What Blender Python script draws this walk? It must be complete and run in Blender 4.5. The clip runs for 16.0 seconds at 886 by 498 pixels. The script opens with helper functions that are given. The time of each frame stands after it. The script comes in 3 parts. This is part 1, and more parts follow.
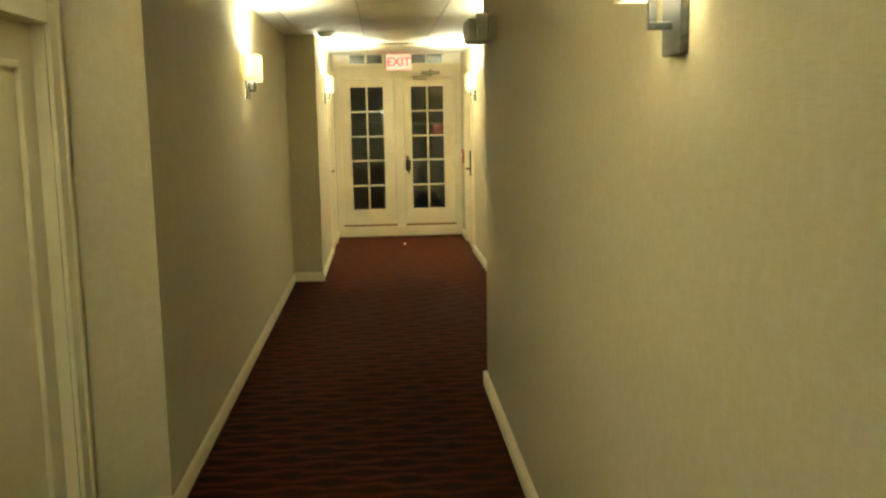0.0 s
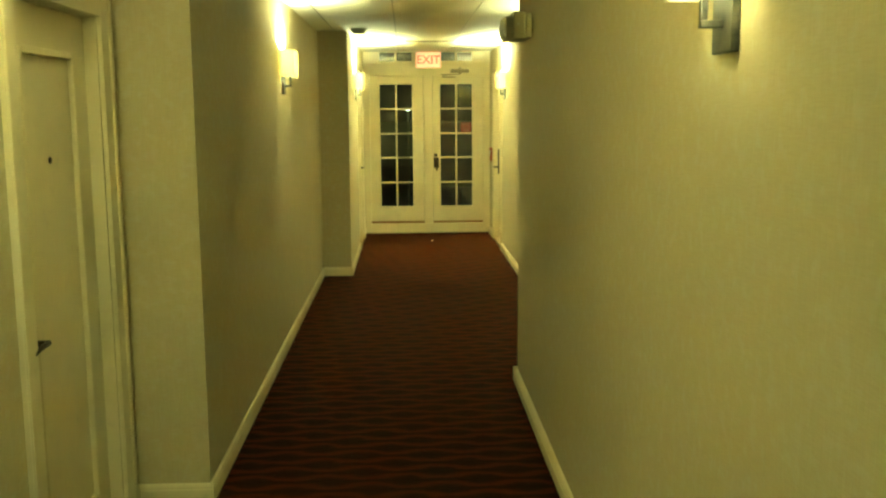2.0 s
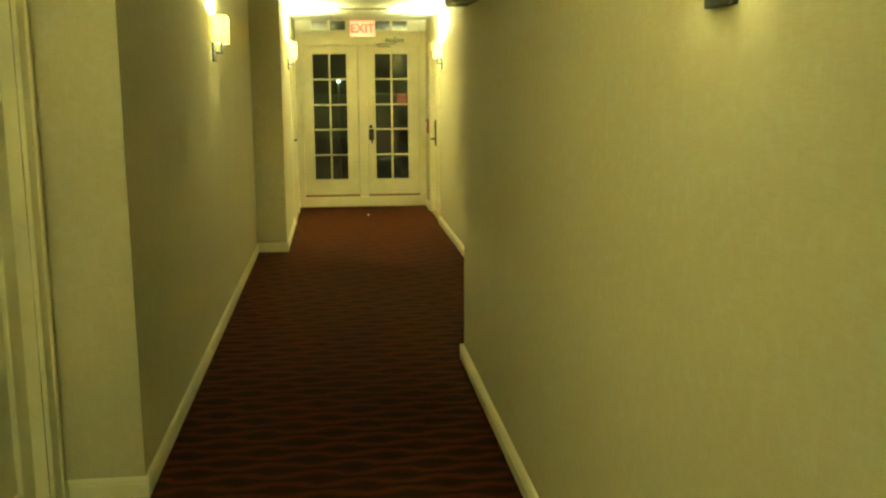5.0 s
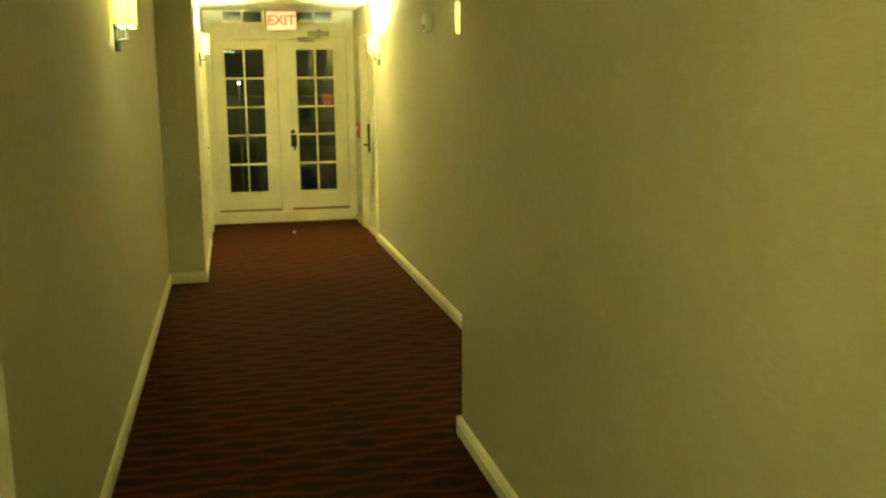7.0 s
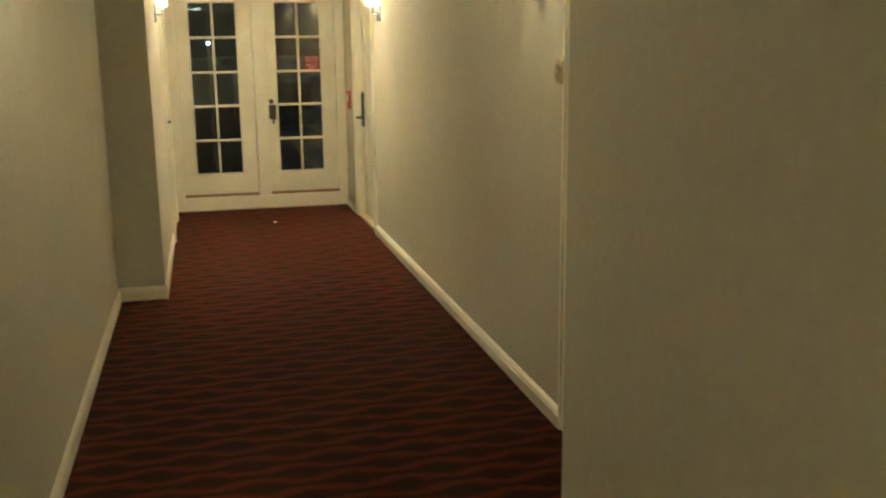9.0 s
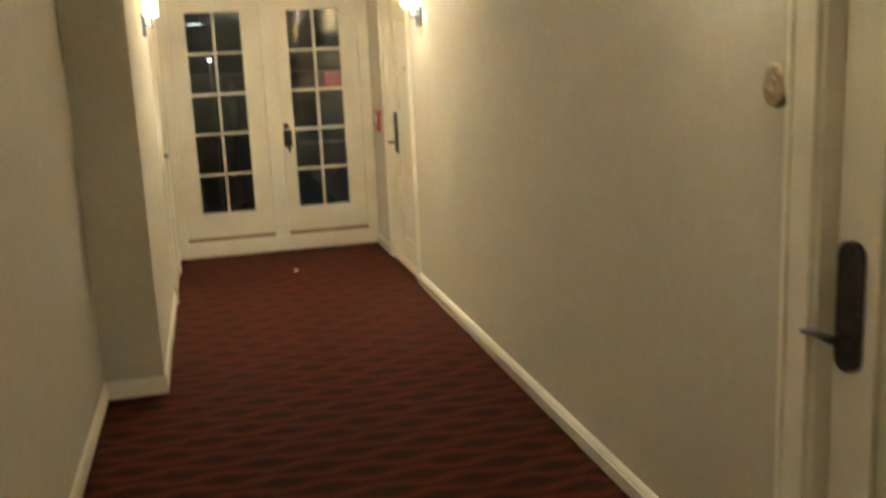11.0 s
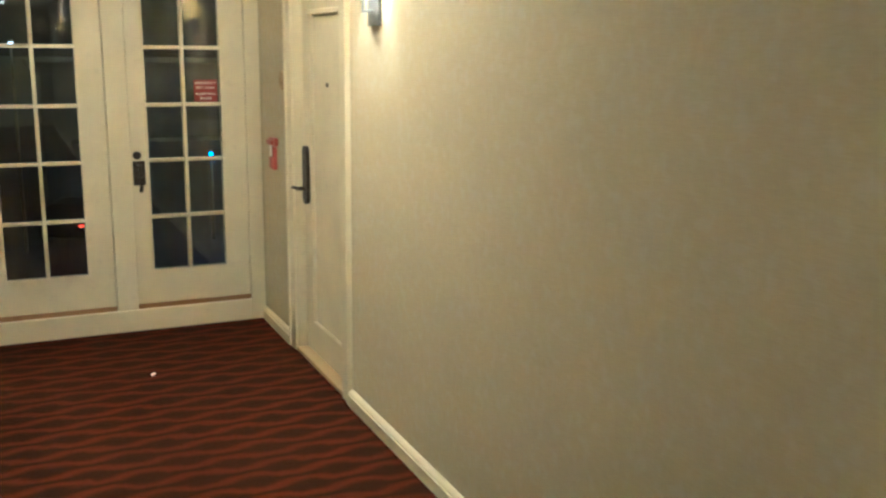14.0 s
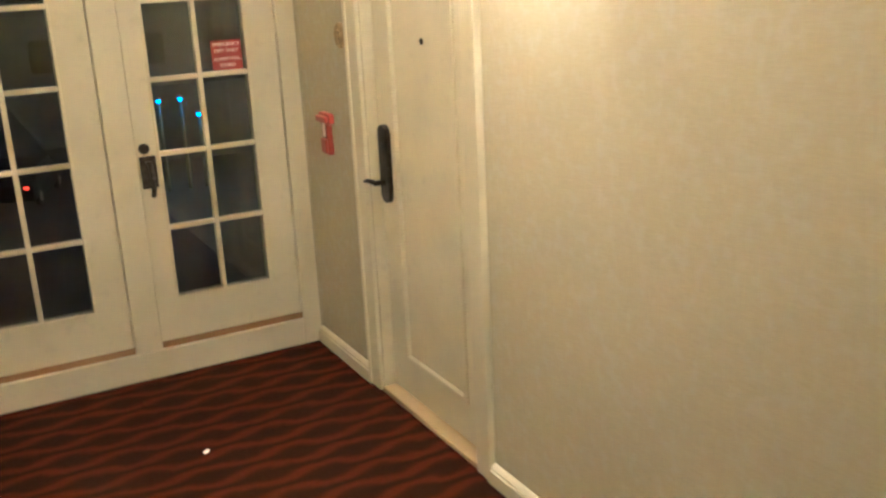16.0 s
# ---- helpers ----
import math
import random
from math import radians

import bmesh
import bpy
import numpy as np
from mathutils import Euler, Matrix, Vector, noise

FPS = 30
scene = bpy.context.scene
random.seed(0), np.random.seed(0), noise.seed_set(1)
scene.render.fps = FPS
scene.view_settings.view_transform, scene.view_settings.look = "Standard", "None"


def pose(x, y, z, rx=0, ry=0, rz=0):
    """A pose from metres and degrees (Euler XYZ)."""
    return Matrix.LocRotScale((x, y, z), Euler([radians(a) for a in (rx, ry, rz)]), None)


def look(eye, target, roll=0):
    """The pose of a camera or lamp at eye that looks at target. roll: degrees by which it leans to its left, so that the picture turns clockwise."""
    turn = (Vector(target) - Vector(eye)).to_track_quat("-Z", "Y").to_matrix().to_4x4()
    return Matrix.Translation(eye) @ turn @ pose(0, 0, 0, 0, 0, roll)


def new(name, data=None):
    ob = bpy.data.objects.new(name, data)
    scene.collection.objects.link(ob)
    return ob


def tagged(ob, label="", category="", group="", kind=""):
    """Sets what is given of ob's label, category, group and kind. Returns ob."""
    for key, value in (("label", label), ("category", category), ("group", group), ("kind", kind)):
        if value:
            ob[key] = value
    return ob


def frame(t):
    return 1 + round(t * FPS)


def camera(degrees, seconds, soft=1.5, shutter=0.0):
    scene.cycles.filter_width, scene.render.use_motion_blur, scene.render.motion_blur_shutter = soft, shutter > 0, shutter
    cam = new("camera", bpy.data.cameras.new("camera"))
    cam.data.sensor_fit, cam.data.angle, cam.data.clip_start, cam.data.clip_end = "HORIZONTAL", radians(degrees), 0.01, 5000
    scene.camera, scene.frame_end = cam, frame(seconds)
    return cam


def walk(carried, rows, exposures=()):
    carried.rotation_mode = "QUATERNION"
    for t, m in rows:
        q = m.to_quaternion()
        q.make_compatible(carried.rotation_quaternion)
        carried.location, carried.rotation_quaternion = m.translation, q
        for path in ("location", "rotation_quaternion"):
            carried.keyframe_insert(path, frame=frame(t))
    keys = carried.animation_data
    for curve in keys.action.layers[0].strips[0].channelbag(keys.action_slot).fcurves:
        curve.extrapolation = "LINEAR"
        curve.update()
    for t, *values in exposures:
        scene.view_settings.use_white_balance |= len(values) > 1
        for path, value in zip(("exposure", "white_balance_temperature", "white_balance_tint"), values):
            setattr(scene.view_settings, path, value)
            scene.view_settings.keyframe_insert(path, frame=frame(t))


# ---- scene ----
cam = camera(50.1, 16.0, 2.4, 0.5)
PATH = [
    (0, (-1.077, -3.006, 1.7), (-0.956, -1.031, 1.411), -1.1),
    (0.5, (-1.097, -3.049, 1.698), (-0.993, -1.068, 1.445), -1.2),
    (1, (-1.11, -3.064, 1.699), (-1.024, -1.081, 1.457), -0.8),
    (1.5, (-1.122, -3.073, 1.696), (-1.051, -1.093, 1.427), -0.7),
    (2, (-1.145, -3.062, 1.69), (-1.07, -1.085, 1.399), -0.4),
    (2.5, (-1.158, -3.057, 1.683), (-1.069, -1.082, 1.38), -0.4),
    (3, (-1.175, -3.029, 1.683), (-1.07, -1.057, 1.366), -0.4),
    (3.5, (-1.186, -3.019, 1.683), (-1.086, -1.048, 1.358), -0.2),
    (3.7, (-1.19, -3.023, 1.675), (-1.071, -1.051, 1.363), -0.2),
    (6, (-1.262, -2.286, 1.655), (-1.032, -0.334, 1.283), -0.4),
    (6.5, (-1.377, -1.845, 1.599), (-1.148, 0.11, 1.242), -0.3),
    (7, (-1.46, -1.43, 1.63), (-1.035, 0.494, 1.284), -0.6),
    (7.5, (-1.43, -0.979, 1.622), (-1.202, 0.987, 1.334), -2.3),
    (8, (-1.382, -0.592, 1.619), (-1.042, 1.339, 1.223), -0.7),
    (8.5, (-1.457, -0.184, 1.652), (-1.067, 1.742, 1.28), 0.5),
    (8.7, (-1.409, 0.014, 1.63), (-0.969, 1.923, 1.229), -0.2),
    (10.8, (-1.43, 1.684, 1.638), (-0.902, 3.556, 1.17), -1.3),
    (11, (-1.4, 1.816, 1.636), (-0.94, 3.719, 1.228), -2.6),
    (11.2, (-1.393, 1.944, 1.687), (-0.967, 3.866, 1.331), -2.0),
    (11.5, (-1.362, 2.164, 1.664), (-1.021, 4.1, 1.295), -1.3),
    (12, (-1.414, 2.583, 1.654), (-0.867, 4.471, 1.285), 0.3),
    (12.5, (-1.555, 3.014, 1.685), (-0.802, 4.81, 1.231), 0.5),
    (13, (-1.437, 3.379, 1.778), (-0.707, 5.183, 1.318), -2.3),
    (13.5, (-1.427, 3.796, 1.798), (-0.625, 5.554, 1.283), 0.4),
    (14, (-1.44, 4.168, 1.715), (-0.619, 5.944, 1.301), 0.7),
    (14.5, (-1.551, 4.575, 1.736), (-0.823, 6.362, 1.212), 1.0),
    (15, (-1.439, 5.036, 1.796), (-0.694, 6.829, 1.316), -1.5),
    (15.5, (-1.467, 5.373, 1.773), (-0.61, 7.099, 1.236), 0.1),
    (16, (-1.531, 5.736, 1.777), (-0.637, 7.432, 1.209), -2.8),
]
EXPOSURES = [(0, 0.6, 6450, -7), (1.0, 0.6, 8000, -30), (2.0, 0.6, 9400, -40), (7.0, 0.6, 9500, -42), (7.6, 0.6, 8600, -40),
             (8.0, 0.6, 7300, -29), (8.5, 0.55, 6100, -9), (9.2, 0.5, 5500, 8), (12.0, 0.55, 5350, 15), (13.0, 0.5, 5950, 0),
             (13.6, 0.5, 5500, 6), (14.1, 0.5, 5000, 9), (14.6, 0.5, 5300, 12), (15, 0.55, 5450, 20), (16, 0.5, 5400, 18)]
walk(cam, [(t, look(eye, target, roll)) for t, eye, target, roll in PATH], EXPOSURES)

# ---- world and lights ----
world = bpy.data.worlds.new("night")
scene.world = world
world.use_nodes = True
world.node_tree.nodes["Background"].inputs[0].default_value = (0.10, 0.13, 0.22, 1)
world.node_tree.nodes["Background"].inputs[1].default_value = 0.006

LAMP_WARM = (1.0, 0.93, 0.78)
SCONCE_WATTS = 58.0

# ---- plan, metres ----
Z_CEIL = 2.47
X_RIGHT_NEAR, X_RIGHT_FAR = -0.462, 0.012
X_LEFT_NEAR, X_LEFT_MID, X_LEFT_FAR = -2.325, -2.014, -1.723
Y_BACK, Y_END = -6.0, 10.0
Y_STEP_RIGHT, Y_STEP_LEFT1, Y_STEP_LEFT2 = 2.70, 0.91, 6.615
DOOR_H = 2.05
Z_YARD = -5.5


# ---- materials ----
def material(name, base, rough=0.6, metal=0.0):
    m = bpy.data.materials.new(name)
    m.use_nodes = True
    b = m.node_tree.nodes["Principled BSDF"]
    b.inputs["Base Color"].default_value = (*base, 1)
    b.inputs["Roughness"].default_value = rough
    b.inputs["Metallic"].default_value = metal
    return m, m.node_tree, b


def node(tree, kind, **values):
    n = tree.nodes.new(kind)
    for key, value in values.items():
        n.inputs[key].default_value = value
    return n


def calc(tree, op, a, b=None, c=None):
    n = tree.nodes.new("ShaderNodeMath")
    n.operation = op
    for i, v in enumerate((a, b, c)):
        if v is None:
            continue
        if isinstance(v, (int, float)):
            n.inputs[i].default_value = v
        else:
            tree.links.new(v, n.inputs[i])
    return n.outputs[0]


def blend(tree, fac, a, b):
    n = tree.nodes.new("ShaderNodeMix")
    n.data_type = "RGBA"
    for socket, v in ((n.inputs[0], fac), (n.inputs[6], a), (n.inputs[7], b)):
        if isinstance(v, tuple):
            socket.default_value = (*v, 1)
        elif isinstance(v, (int, float)):
            socket.default_value = v
        else:
            tree.links.new(v, socket)
    return n.outputs[2]


def noisy(tree, scale, detail=3.0, stretch=(1, 1, 1)):
    pos = tree.nodes.new("ShaderNodeNewGeometry")
    mp = tree.nodes.new("ShaderNodeMapping")
    mp.inputs["Scale"].default_value = stretch
    tree.links.new(pos.outputs["Position"], mp.inputs["Vector"])
    n = node(tree, "ShaderNodeTexNoise", Scale=scale, Detail=detail)
    tree.links.new(mp.outputs[0], n.inputs["Vector"])
    return n.outputs["Fac"]


def spread(tree, value, lo, hi):
    n = tree.nodes.new("ShaderNodeMapRange")
    n.inputs[1].default_value, n.inputs[2].default_value = lo, hi
    tree.links.new(value, n.inputs[0])
    return n.outputs[0]


def relief(tree, bsdf, height, strength, distance):
    n = node(tree, "ShaderNodeBump", Strength=strength, Distance=distance)
    tree.links.new(height, n.inputs["Height"])
    tree.links.new(n.outputs[0], bsdf.inputs["Normal"])


def wallpaper():
    """Woven beige wall covering: fine crossed threads, mottled, faintly soiled."""
    m, t, b = material("woven_wallpaper", (0.6, 0.5, 0.3), 0.72)
    warp = noisy(t, 1.0, 2, (260, 260, 14))
    weft = noisy(t, 1.0, 2, (22, 22, 240))
    weave = calc(t, "ADD", calc(t, "MULTIPLY", warp, 0.5), calc(t, "MULTIPLY", weft, 0.5))
    cloud = noisy(t, 2.3, 4)
    fleck = noisy(t, 24, 4)
    c1 = blend(t, spread(t, weave, 0.36, 0.64), (0.465, 0.395, 0.25), (0.515, 0.445, 0.29))
    c2 = blend(t, calc(t, "MULTIPLY", spread(t, cloud, 0.42, 0.68), 0.30), c1, (0.44, 0.37, 0.225))
    c3 = blend(t, calc(t, "MULTIPLY", spread(t, fleck, 0.50, 0.68), 0.32), c2, (0.53, 0.51, 0.42))
    t.links.new(c3, b.inputs["Base Color"])
    relief(t, b, weave, 0.10, 0.002)
    return m


def painted(name, base, rough, wear=(0.55, 0.47, 0.34)):
    m, t, b = material(name, base, rough)
    cloud, grain = noisy(t, 3.1, 4), noisy(t, 60, 3, (1, 1, 0.25))
    low = tuple(c * 0.88 for c in base)
    c1 = blend(t, spread(t, cloud, 0.35, 0.7), base, low)
    c2 = blend(t, calc(t, "MULTIPLY", spread(t, noisy(t, 17, 5), 0.60, 0.78), 0.35), c1, wear)
    t.links.new(c2, b.inputs["Base Color"])
    t.links.new(calc(t, "MULTIPLY_ADD", grain, 0.25, rough - 0.12), b.inputs["Roughness"])
    relief(t, b, grain, 0.12, 0.001)
    return m


def carpet_material():
    """Brown-red net of wavy lines round dark lens-shaped bars, cut pile."""
    m, t, b = material("patterned_carpet", (0.1, 0.03, 0.02), 0.95)
    b.inputs["Specular IOR Level"].default_value = 0.03
    pos = t.nodes.new("ShaderNodeNewGeometry")
    sep = t.nodes.new("ShaderNodeSeparateXYZ")
    t.links.new(pos.outputs["Position"], sep.inputs[0])
    wob = calc(t, "MULTIPLY", calc(t, "SUBTRACT", noisy(t, 11, 3), 0.5), 0.11)
    x = calc(t, "ADD", sep.outputs[0], calc(t, "MULTIPLY", wob, 1.2))
    u = calc(t, "DIVIDE", calc(t, "ADD", sep.outputs[1], calc(t, "MULTIPLY", wob, 0.35)), 0.106)
    phase = calc(t, "ADD", calc(t, "MULTIPLY", x, 2 * math.pi / 0.35), calc(t, "MULTIPLY", u, 0.35))
    swing = calc(t, "MULTIPLY", calc(t, "SINE", phase), calc(t, "COSINE", calc(t, "MULTIPLY", u, math.pi)))
    g = calc(t, "ADD", u, calc(t, "MULTIPLY", swing, 0.26))
    line = calc(t, "ABSOLUTE", calc(t, "SINE", calc(t, "MULTIPLY", g, math.pi)))
    fuzz = calc(t, "MULTIPLY", calc(t, "SUBTRACT", noisy(t, 210, 2), 0.5), 0.30)
    mask = spread(t, calc(t, "ADD", line, fuzz), 0.46, 1.0)
    pile = noisy(t, 420, 2)
    patch = noisy(t, 1.7, 3)
    red = blend(t, spread(t, pile, 0.3, 0.7), (0.034, 0.0073, 0.0024), (0.058, 0.0122, 0.0040))
    dark = blend(t, spread(t, pile, 0.3, 0.7), (0.0086, 0.0034, 0.0014), (0.0165, 0.0062, 0.0026))
    c = blend(t, mask, red, dark)
    c = blend(t, calc(t, "MULTIPLY", spread(t, patch, 0.4, 0.7), 0.25), c, (0.024, 0.008, 0.003))
    t.links.new(c, b.inputs["Base Color"])
    relief(t, b, pile, 0.7, 0.004)
    return m


def tile_material():
    m, t, b = material("ceiling_tile", (0.74, 0.70, 0.58), 0.9)
    pits = noisy(t, 120, 3)
    isl = t.nodes.new("ShaderNodeNewGeometry").outputs["Random Per Island"]
    c1 = blend(t, isl, (0.70, 0.65, 0.52), (0.78, 0.74, 0.62))
    c2 = blend(t, calc(t, "MULTIPLY", spread(t, pits, 0.58, 0.72), 0.4), c1, (0.5, 0.45, 0.34))
    t.links.new(c2, b.inputs["Base Color"])
    relief(t, b, pits, 0.4, 0.002)
    return m


def metal_material(name, base, rough):
    m, t, b = material(name, base, rough, 0.85)
    n = noisy(t, 45, 4)
    t.links.new(blend(t, spread(t, n, 0.4, 0.7), base, tuple(min(1, c * 1.9) for c in base)), b.inputs["Base Color"])
    t.links.new(calc(t, "MULTIPLY_ADD", n, 0.25, rough - 0.1), b.inputs["Roughness"])
    return m


def glass_material():
    m = bpy.data.materials.new("window_glass")
    m.use_nodes = True
    t = m.node_tree
    t.nodes.remove(t.nodes["Principled BSDF"])
    out = t.nodes["Material Output"]
    clear = node(t, "ShaderNodeBsdfTransparent", Color=(0.88, 0.92, 0.90, 1))
    gloss = node(t, "ShaderNodeBsdfGlossy", Roughness=0.015)
    fres = node(t, "ShaderNodeFresnel", IOR=1.55)
    two = calc(t, "MULTIPLY", fres.outputs[0], 1.7)
    mix = t.nodes.new("ShaderNodeMixShader")
    t.links.new(two, mix.inputs[0])
    t.links.new(clear.outputs[0], mix.inputs[1])
    t.links.new(gloss.outputs[0], mix.inputs[2])
    # Thin uneven pale veil: lifts the black panes, standing in for corridor reflection.
    pale_veil = node(t, "ShaderNodeBsdfDiffuse", Color=(0.55, 0.52, 0.46, 1))
    veiled = t.nodes.new("ShaderNodeMixShader")
    t.links.new(calc(t, "MULTIPLY_ADD", noisy(t, 9, 4), 0.05, 0.012), veiled.inputs[0])
    t.links.new(mix.outputs[0], veiled.inputs[1])
    t.links.new(pale_veil.outputs[0], veiled.inputs[2])
    t.links.new(veiled.outputs[0], out.inputs[0])
    return m


def shade_material(name, low, high, through_part, clear_part=0.0):
    m = bpy.data.materials.new(name)
    m.use_nodes = True
    t = m.node_tree
    t.nodes.remove(t.nodes["Principled BSDF"])
    weave = noisy(t, 500, 2)
    c = blend(t, weave, low, high)
    d = node(t, "ShaderNodeBsdfDiffuse")
    s = node(t, "ShaderNodeBsdfTranslucent")
    t.links.new(c, d.inputs[0])
    t.links.new(c, s.inputs[0])
    mix = node(t, "ShaderNodeMixShader", Fac=through_part)
    t.links.new(d.outputs[0], mix.inputs[1])
    t.links.new(s.outputs[0], mix.inputs[2])
    clear = node(t, "ShaderNodeBsdfTransparent")
    last = node(t, "ShaderNodeMixShader", Fac=clear_part)
    t.links.new(mix.outputs[0], last.inputs[1])
    t.links.new(clear.outputs[0], last.inputs[2])
    t.links.new(last.outputs[0], t.nodes["Material Output"].inputs[0])
    return m


def glow(name, base, strength):
    m, t, b = material(name, base, 0.5)
    b.inputs["Emission Color"].default_value = (*base, 1)
    b.inputs["Emission Strength"].default_value = strength
    return m


WALL = wallpaper()
TRIM = painted("cream_trim_paint", (0.79, 0.70, 0.49), 0.42)
LEAF = painted("cream_door_paint", (0.78, 0.69, 0.48), 0.45)
THRESH = painted("worn_threshold_wood", (0.52, 0.38, 0.20), 0.5, (0.3, 0.2, 0.1))
STRIP = painted("brown_strip_paint", (0.27, 0.14, 0.05), 0.6, (0.2, 0.1, 0.04))
CARPET = carpet_material()
TILE = tile_material()
# Grid metal toned down: the shadow in the tile gaps is in the colour.
GRID = painted("shade_toned_grid_metal", (0.42, 0.37, 0.27), 0.5)
BRONZE = metal_material("oiled_bronze", (0.045, 0.035, 0.028), 0.42)
BRUSHED = metal_material("brushed_bronze", (0.055, 0.053, 0.046), 0.48)
STEEL = metal_material("dull_closer_metal", (0.20, 0.17, 0.12), 0.45)
GLASS = glass_material()
SHADE = shade_material("linen_shade", (0.74, 0.65, 0.43), (0.82, 0.75, 0.55), 0.40)
FROST = shade_material("frosted_diffuser", (0.94, 0.93, 0.88), (0.97, 0.96, 0.92), 0.92, 0.22)
BULB = glow("frosted_bulb", (1.0, 0.86, 0.62), 6.0)
PLASTIC = painted("aged_cream_plastic", (0.72, 0.67, 0.52), 0.4)
RED = painted("red_enamel", (0.36, 0.06, 0.04), 0.35, (0.4, 0.05, 0.03))
WHITE = painted("white_enamel", (0.80, 0.78, 0.72), 0.4)
SIGN_RED = painted("red_sticker", (0.24, 0.03, 0.02), 0.5, (0.55, 0.1, 0.08))
SIGN_FACE = glow("exit_sign_face", (1.0, 0.46, 0.37), 0.8)
SIGN_LETTER = glow("exit_sign_letters", (1.0, 0.10, 0.09), 0.75)
DARK = material("dark_slot", (0.02, 0.018, 0.015), 0.8)[0]
PAPER = painted("scrap_paper", (0.85, 0.83, 0.78), 0.7)
BRASS = metal_material("antique_brass", (0.34, 0.25, 0.14), 0.55)
ASPHALT = painted("night_asphalt", (0.05, 0.05, 0.05), 0.8, (0.08, 0.08, 0.08))
STUCCO = painted("dark_stucco", (0.09, 0.09, 0.09), 0.85, (0.06, 0.06, 0.06))
BLUE = glow("blue_lamp_glow", (0.0, 0.36, 1.0), 9.0)
COOL = glow("street_lamp_glow", (0.75, 0.85, 1.0), 6.0)
# Glow of the ceiling panel that is added as fill light.
FILL_PANEL = glow("fill_panel_glow", (0.90, 1.0, 0.80), 1.2)
TAIL = glow("tail_light_glow", (1.0, 0.05, 0.02), 4.0)


# ---- mesh helpers ----
def box(bm, x0, x1, y0, y1, z0, z1, bevel=0.0):
    v = [bm.verts.new((x, y, z)) for x in (x0, x1) for y in (y0, y1) for z in (z0, z1)]
    faces = [bm.faces.new([v[i] for i in q]) for q in
             ((0, 1, 3, 2), (4, 6, 7, 5), (0, 4, 5, 1), (2, 3, 7, 6), (0, 2, 6, 4), (1, 5, 7, 3))]
    if bevel:
        edges = list({e for f in faces for e in f.edges})
        bmesh.ops.bevel(bm, geom=edges, offset=bevel, segments=2, profile=0.5, affect="EDGES")
    return bm


def boxes(*rows, bevel=0.0):
    bm = bmesh.new()
    for r in rows:
        box(bm, *r, bevel=bevel)
    return bm


def extrude_outline(points, y0, y1, bevel=0.0):
    """A plate: outline in x and z, from y0 to y1."""
    bm = bmesh.new()
    f = bm.faces.new([bm.verts.new((x, y0, z)) for x, z in points])
    r = bmesh.ops.extrude_face_region(bm, geom=[f])
    bmesh.ops.translate(bm, vec=(0, y1 - y0, 0), verts=[g for g in r["geom"] if isinstance(g, bmesh.types.BMVert)])
    bmesh.ops.recalc_face_normals(bm, faces=bm.faces)
    if bevel:
        bmesh.ops.bevel(bm, geom=list(bm.edges), offset=bevel, segments=2, profile=0.5, affect="EDGES")
    return bm


def rod(bm, a, b, r, n=12, r2=None):
    a, b = Vector(a), Vector(b)
    m = Matrix.Translation((a + b) / 2) @ (b - a).to_track_quat("Z", "Y").to_matrix().to_4x4()
    bmesh.ops.create_cone(bm, cap_ends=True, segments=n, radius1=r, radius2=r if r2 is None else r2,
                          depth=(b - a).length, matrix=m)
    return bm


def lathe(profile, n=24, m=None):
    """A turned solid from (radius, height) rows, about z, then moved by m."""
    bm = bmesh.new()
    rings = [[bm.verts.new((r * math.cos(2 * math.pi * k / n), r * math.sin(2 * math.pi * k / n), h))
              for k in range(n)] for r, h in profile]
    for a, b in zip(rings, rings[1:]):
        for k in range(n):
            bm.faces.new((a[k], a[(k + 1) % n], b[(k + 1) % n], b[k]))
    bm.faces.new(list(reversed(rings[0])))
    bm.faces.new(rings[-1])
    if m:
        bm.transform(m)
    return bm


def mesh(name, bm, mat):
    bmesh.ops.recalc_face_normals(bm, faces=bm.faces)
    me = bpy.data.meshes.new(name)
    bm.to_mesh(me)
    bm.free()
    me.materials.append(mat)
    return me


def part(name, bm, mat, parent=None, label=""):
    ob = new(name, mesh(name, bm, mat))
    if parent:
        ob.parent = parent
    return tagged(ob, label)


def structure(name, bm, mat, label, category):
    return tagged(part(name, bm, mat), label, category, kind="structure")


def thing(name, m, label, category, group="", kind=""):
    ob = new(name)
    ob.matrix_basis = m
    return tagged(ob, label, category, group, kind)


def lettering(text, size, at, mat, parent, turn=90):
    cu = bpy.data.curves.new("lettering", "FONT")
    cu.body, cu.size, cu.align_x, cu.align_y, cu.extrude = text, size, "CENTER", "CENTER", 0.0006
    cu.materials.append(mat)
    ob = new("lettering", cu)
    ob.parent = parent
    ob.matrix_basis = pose(*at, turn, 0, 0)
    return ob


# ---- floor, ceiling, walls ----
structure("floor", boxes((-3.2, 0.6, Y_BACK - 0.2, Y_END + 0.0, -0.12, 0.0)), CARPET,
          "dark brown-red carpet with wavy striped pattern", "carpet")


def ceiling_mesh():
    bm = bmesh.new()
    xs = [-3.05, -2.44, -1.845, -1.235, -0.575, 0.035, 0.3]
    y = Y_BACK
    while y < Y_END:
        y2 = min(y + 1.22, Y_END)
        for a, b in zip(xs, xs[1:]):
            box(bm, a + 0.006, b - 0.006, y + 0.004, y2 - 0.004, Z_CEIL, Z_CEIL + 0.02)
        y = y2
    return bm


structure("ceiling", ceiling_mesh(), TILE, "cream mineral-fibre ceiling tiles in a lay-in grid", "ceiling")
